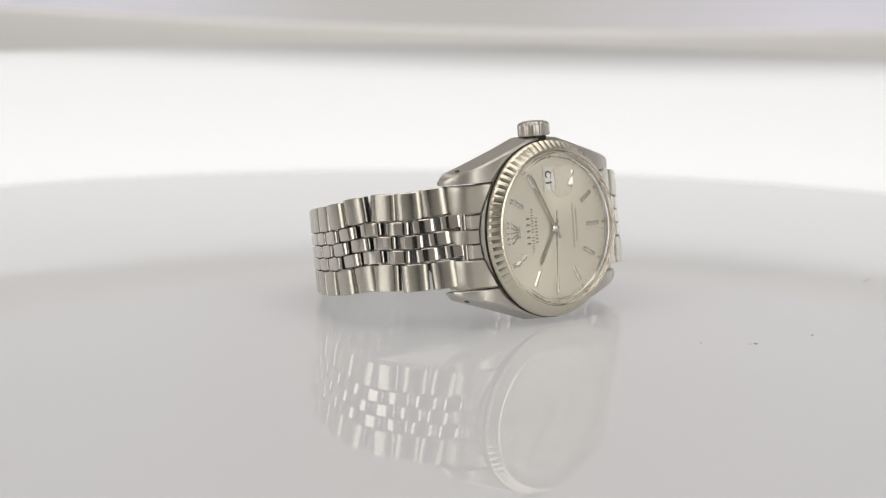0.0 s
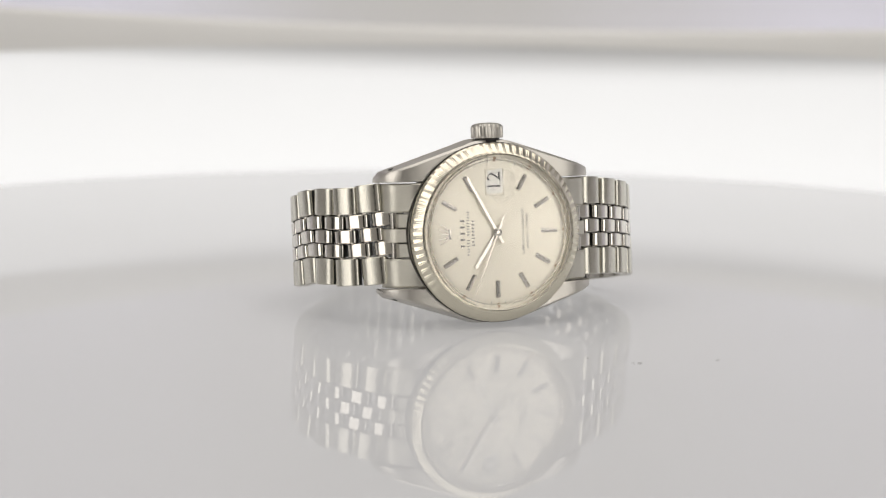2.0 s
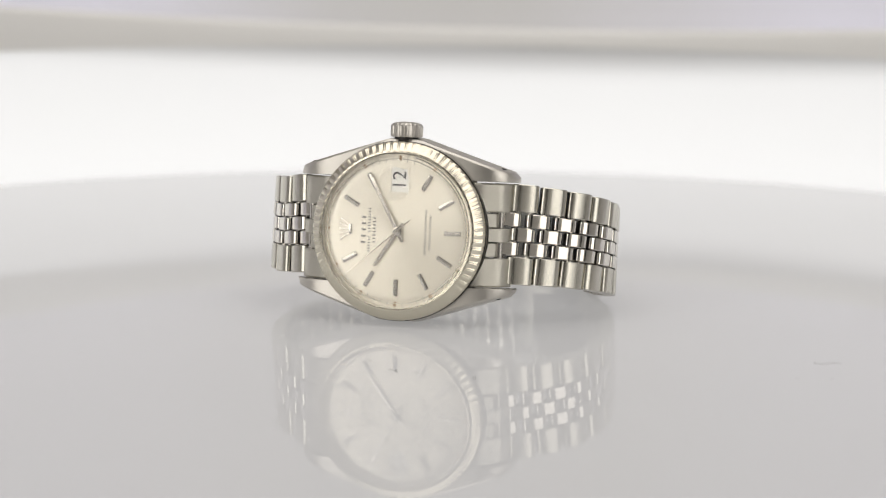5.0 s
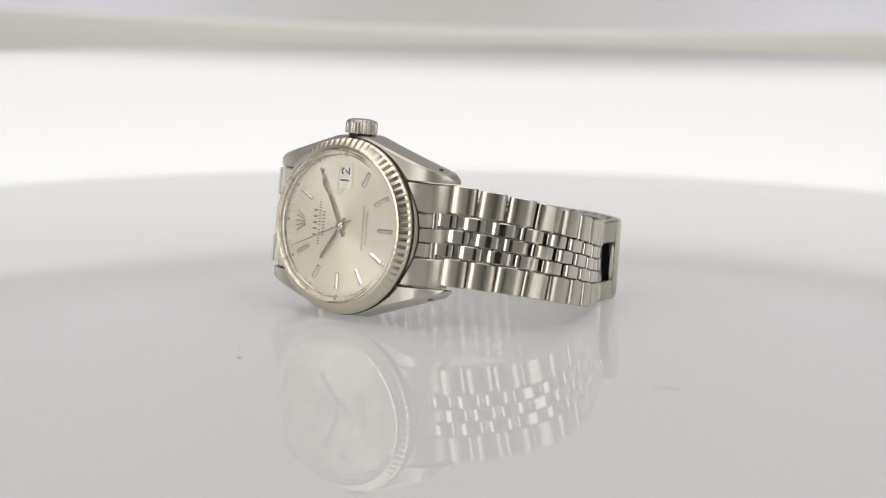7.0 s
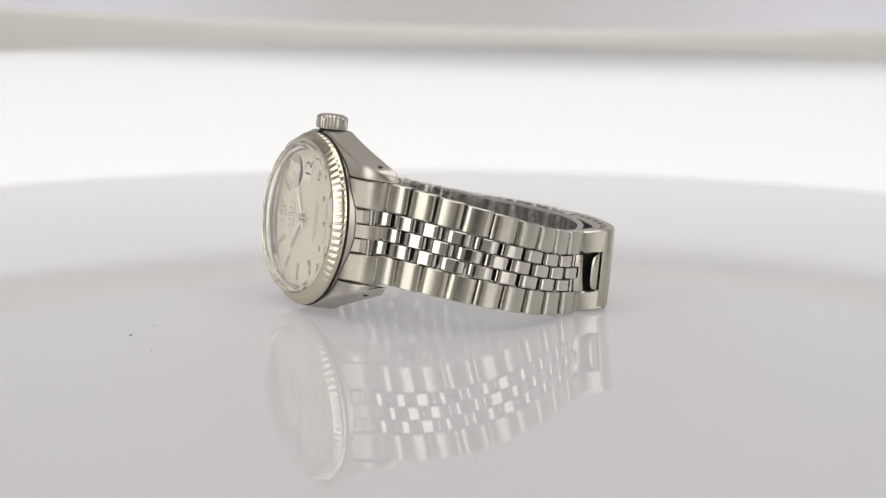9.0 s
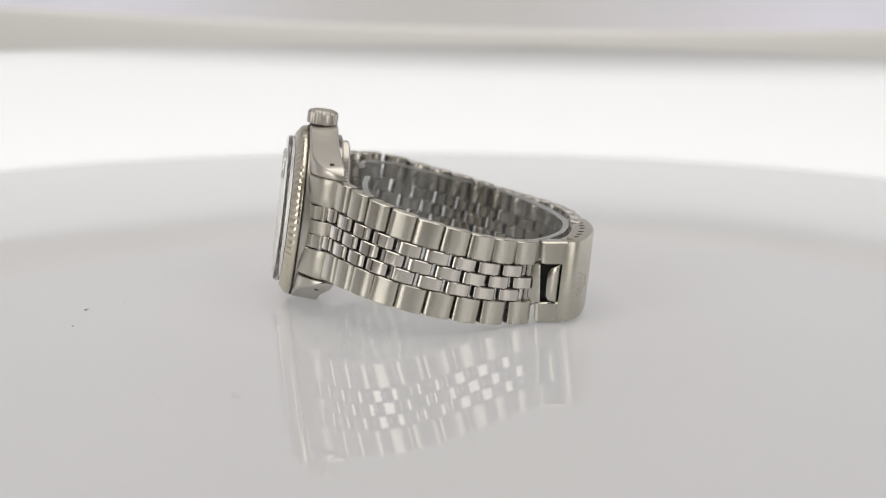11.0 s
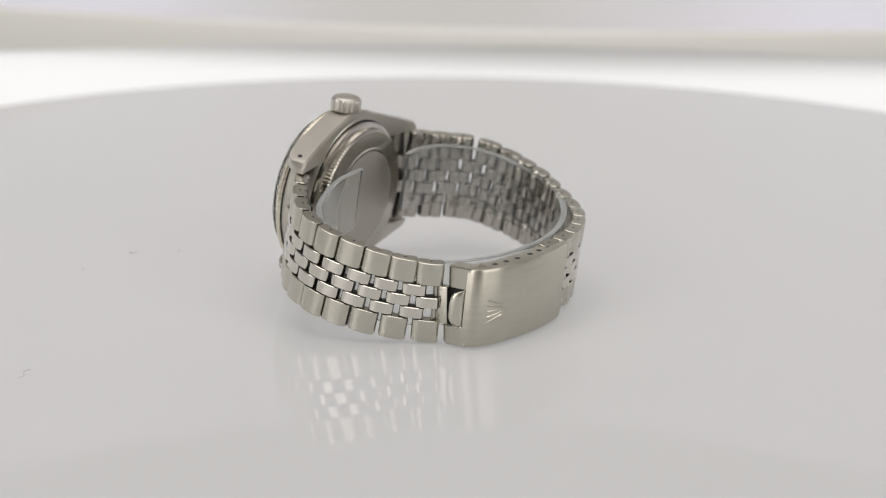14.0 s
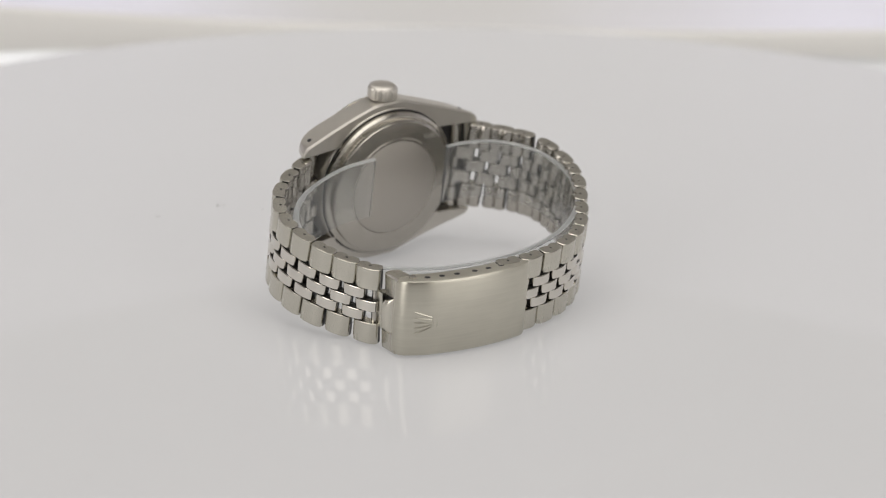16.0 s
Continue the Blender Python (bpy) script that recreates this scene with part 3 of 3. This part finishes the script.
def build_clasp():
    def ring_at(p, n, inset=0.0, low=0.35, high=16.3):
        sec = []
        for d, z in ((-4.5, high - 0.1), (-0.9, high), (-0.25, high - 0.2), (0, high - 0.8), (0.05, 8.2), (0, low + 0.85), (-0.25, low + 0.2), (-0.9, low), (-4.5, low + 0.05),
                     (-4.5, low + 0.55), (-0.9, low + 0.6), (-0.75, low + 1.05), (-0.75, high - 1.2), (-0.9, high - 0.65), (-4.5, high - 0.6)):
            q = p + n * (d - (inset if d > -1 else 0))
            sec.append((q.x, q.y + math.tan(radians(6.0)) * (z - 8.2), z))
        return sec

    line = curve_points(((27.35, 19.4, 0), (27.3, 20.6, 0), (26.7, 22.0, 0), (25.2, 23.1, 0), (22, 24.8, 0), (15, 26.7, 0), (7.8, 27.5, 0), (0.4, 27.1, 0)), 0.8)
    normals = []
    for i, p in enumerate(line):
        t = (line[min(i + 1, len(line) - 1)] - line[max(i - 1, 0)]).normalized()
        normals.append(Vector((t.y, -t.x, 0)) if (t.y * p.x - t.x * p.y) > 0 else Vector((-t.y, t.x, 0)))
    bm = bmesh.new()
    loft(bm, [ring_at(p, n, 0.3 if i == len(line) - 1 else 0.0) for i, (p, n) in enumerate(zip(line, normals))])
    clasp = part("clasp", bm, COVER, watch, "folded brushed steel clasp cover")
    # the two ears of the open end, above and below the opening
    for low, high, shift in ((11.7, 16.25, 0.6), (0.4, 4.4, -0.6)):
        bm = bmesh.new()
        g = ((24.0, 15.3), (26.7, 15.2), (27.2, 16.0), (27.33, 20.2), (24.0, 20.2))
        rings = []
        for z, c in ((low, 0.25), (low + 0.3, 0.0), (high - 0.3, 0.0), (high, 0.25)):
            rings.append([(x - c * (1 if x > 25 else 0), y + shift + (c if y < 16 else 0), z) for x, y in g])
        loft(bm, rings)
        part("clasp_ear", bm, BRUSHED, clasp, "rounded corner of the clasp's open end")
    # the folded blade lying inside the cover
    bm = bmesh.new()
    rings = []
    for p, n in list(zip(line, normals))[3:22]:
        sec = [(p + n * d, z) for d, z in ((-4.9, 2.0), (-4.9, 15.4), (-5.05, 15.6), (-5.3, 15.6), (-5.45, 15.4), (-5.45, 2.0))]
        rings.append([(q.x, q.y + math.tan(radians(6.0)) * (z - 8.2), z) for q, z in sec])
    loft(bm, rings)
    part("folding_blade", bm, DARK_STEEL, clasp, "dark folded steel blade")
    # holes along the upper flange
    for k in range(8):
        i = 5 + round(k * (len(line) - 9) / 7)
        q = line[i] - normals[i] * 2.4
        bm = bmesh.new()
        r = 0.7 if k == 0 else 0.58
        lathe(bm, [(0.02, 0), (r, 0), (r, 0.05 if k else 0.3), (0.02, 0.05 if k else 0.36)], "Z", 16)
        bmesh.ops.translate(bm, vec=Vector((q.x, q.y + 0.86, 16.24)) * U, verts=bm.verts)
        part("adjusting_hole", bm, DARK if k not in (0, 7) else INNER, clasp, "" if k not in (0, 7) else "steel spring bar end")
    # embossed emblem: a plain five-pronged shape lying on its side
    i0 = 9
    bm = bmesh.new()

    def ridge(u0, v0, u1, v1, w):
        rings = []
        side = Vector((-(v1 - v0), u1 - u0)).normalized() * w
        for f in (0.0, 0.25, 0.5, 0.75, 1.0):
            u, v = u0 + (u1 - u0) * f, v0 + (v1 - v0) * f
            ring = []
            for s, h in ((-1, -0.04), (0, 0.15), (1, -0.04)):
                j = i0 + (u + side.x * s) / 0.8
                k0 = int(j)
                q = line[k0].lerp(line[k0 + 1], j - k0) + normals[k0].lerp(normals[k0 + 1], j - k0) * h
                w = v + side.y * s
                ring.append((q.x, q.y + math.tan(radians(6.0)) * (w - 0.6), 7.6 + w))
            rings.append(ring)
        loft(bm, rings)

    for k in range(5):
        ridge(1.0, (k - 2) * 0.5, -2.4, (k - 2) * 1.15, 0.3)
    ridge(1.1, -1.35, 1.1, 1.35, 0.32)
    ridge(1.95, -1.15, 1.95, 1.15, 0.3)
    part("clasp_emblem", bm, COVER, clasp, "embossed emblem")
    # a solid dark block stands in for the opening's shade
    bm = bmesh.new()
    block(bm, 22.6, 25.7, 14.9, 20.2, 4.2, 11.9, 0.3)
    part("clasp_shade_block", bm, DARK, clasp, "near-black block for the shade in the opening beside the end bar")
    bm = bmesh.new()
    block(bm, 25.4, 27.2, 13.3, 15.6, 4.3, 11.8, 0.4)
    part("end_bar", bm, BRUSHED, clasp, "steel end bar")
    bm = bmesh.new()
    rings = []
    for k in range(13):
        f = k / 12 * 2 - 1
        b = math.sqrt(max(0.0, 1 - f ** 4)) + 0.03
        z, y = 8.05 + f * 3.75, 19.1 + 0.1 * f * 3.75
        out = [(27.1, 0.0), (27.75, -0.5), (28.15, -1.2), (28.3, -1.95), (28.2, -2.4), (27.95, -2.35), (27.9, -1.9), (27.7, -1.1), (27.3, -0.8), (26.9, -0.7)]
        rings.append([(27.0 + (x - 27.0) * b, y + d * b, z) for x, d in out])
    loft(bm, rings)
    lip = part("thumb_lip", bm, BRUSHED, clasp, "rounded thumb lip")
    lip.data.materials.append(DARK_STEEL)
    # the lip's underside is coloured dark for the darkness it mirrors
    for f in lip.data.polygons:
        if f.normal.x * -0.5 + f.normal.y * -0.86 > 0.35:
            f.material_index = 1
    return clasp


build_clasp()

# ---- clear plastic cuff inside the bracelet ----
cuff = new("plastic_cuff")
tagged(cuff, "clear curled plastic strip inside the watch bracelet", "packing")
CUFF = ((6.3, -18.2, 19.2), (14.5, -19.0, 18.2), (24.6, -16.6, 15.8), (31.0, -10.2, 13.6), (32.7, -2.0, 11.6), (31.0, 5.8, 10.3), (26.2, 13.4, 9.7), (18.2, 19.4, 9.7), (7.5, 22.2, 9.8), (-4, 21.5, 9.9), (-15.4, 17.5, 10.6), (-24.6, 10.4, 12.0), (-30.4, 0, 13.8), (-30.0, -9.9, 16.2), (-24, -16.2, 17.8), (-16.8, -18.2, 18.4), (-12, -18.3, 18.4))
bm = bmesh.new()
rings = []
line = curve_points(CUFF, 1.2)
for i, p in enumerate(line):
    t = (line[min(i + 1, len(line) - 1)] - line[max(i - 1, 0)]).normalized()
    n = Vector((t.y, -t.x, 0)).normalized()
    sec = []
    for d, h in ((0, -6.2), (0, 6.2), (0.15, 6.4), (0.6, 6.4), (0.75, 6.2), (0.75, -6.2), (0.6, -6.4), (0.15, -6.4)):
        q = p - n * d
        sec.append((q.x, q.y + h * 0.16, q.z + h))
    rings.append(sec)
loft(bm, rings)
strip = part("strip", bm, CLEAR, cuff)
strip.visible_shadow = False
# milky bead added on the top edge, standing for the light it catches
bm = bmesh.new()
rings = []
for i, p in enumerate(line):
    t = (line[min(i + 1, len(line) - 1)] - line[max(i - 1, 0)]).normalized()
    n = Vector((t.y, -t.x, 0)).normalized()
    q = p - n * 0.37
    h = 6.55
    rings.append([(q.x + n.x * d, q.y + n.y * d + (h + k) * 0.16, q.z + h + k) for d, k in ((-0.6, 0), (-0.4, 0.2), (0.4, 0.2), (0.6, 0), (0.4, -0.2), (-0.4, -0.2))])
loft(bm, rings)
edge = part("edge_bead", bm, MILKY, cuff, "milky bead added for the light along the strip's edge")
edge.visible_shadow = False

# ---- dust on the disc ----
for r, a, s in ((73.3, -81.8, 0.55), (78.2, -71.3, 0.4), (72.6, -82.6, 0.3), (65.2, -87, 0.3), (101, -33.5, 0.35), (97, -36, 0.25)):
    bm = bmesh.new()
    bmesh.ops.create_icosphere(bm, subdivisions=1, radius=s * U * 0.5)
    for v in bm.verts:
        v.co = Vector((v.co.x * random.uniform(0.8, 2.2), v.co.y, v.co.z * 0.4 + s * U * 0.2))
    part("dust_speck", bm, DUST, disc, "tiny dark speck of dust", pose(r * U * math.cos(radians(a)), r * U * math.sin(radians(a)), 0, 0, 0, a * 3))


bm = bmesh.new()
loft(bm, [[(2.4 * f + d, 0.5 * math.sin(3.4 * f) + 0.25 * f * f, 0.05 + h) for d, h in ((0, 0.03), (0.035, -0.03), (-0.035, -0.03))] for f in (k / 8 - 1 for k in range(17))])
part("lint_fibre", bm, LINT, disc, "fine curled fibre of lint", pose(82 * U, -43 * U, 0, 0, 0, 15))

# ---- what moves ----
def turn(t):
    return 43.01 - 11.652 * t


def motions():
    times = [0, 0.1, 0.25] + [0.5 * k for k in range(1, 32)] + [15.75, 15.9, 16.0]
    spin = [(t, pose(0, 0, 0, 0, 0, turn(t))) for t in times]
    for thing in (turntable, watch, cuff):
        walk(thing, spin)
    walk(second_pointer, [(t, WATCH @ dial_spin(275 + 8.8 * t)) for t in times])
    walk(backdrop, [(t, Matrix.Translation(PIVOT) @ pose(0, 0, 0, RISE[0][1] - e, 0, 0)) for t, e in RISE])


motions()
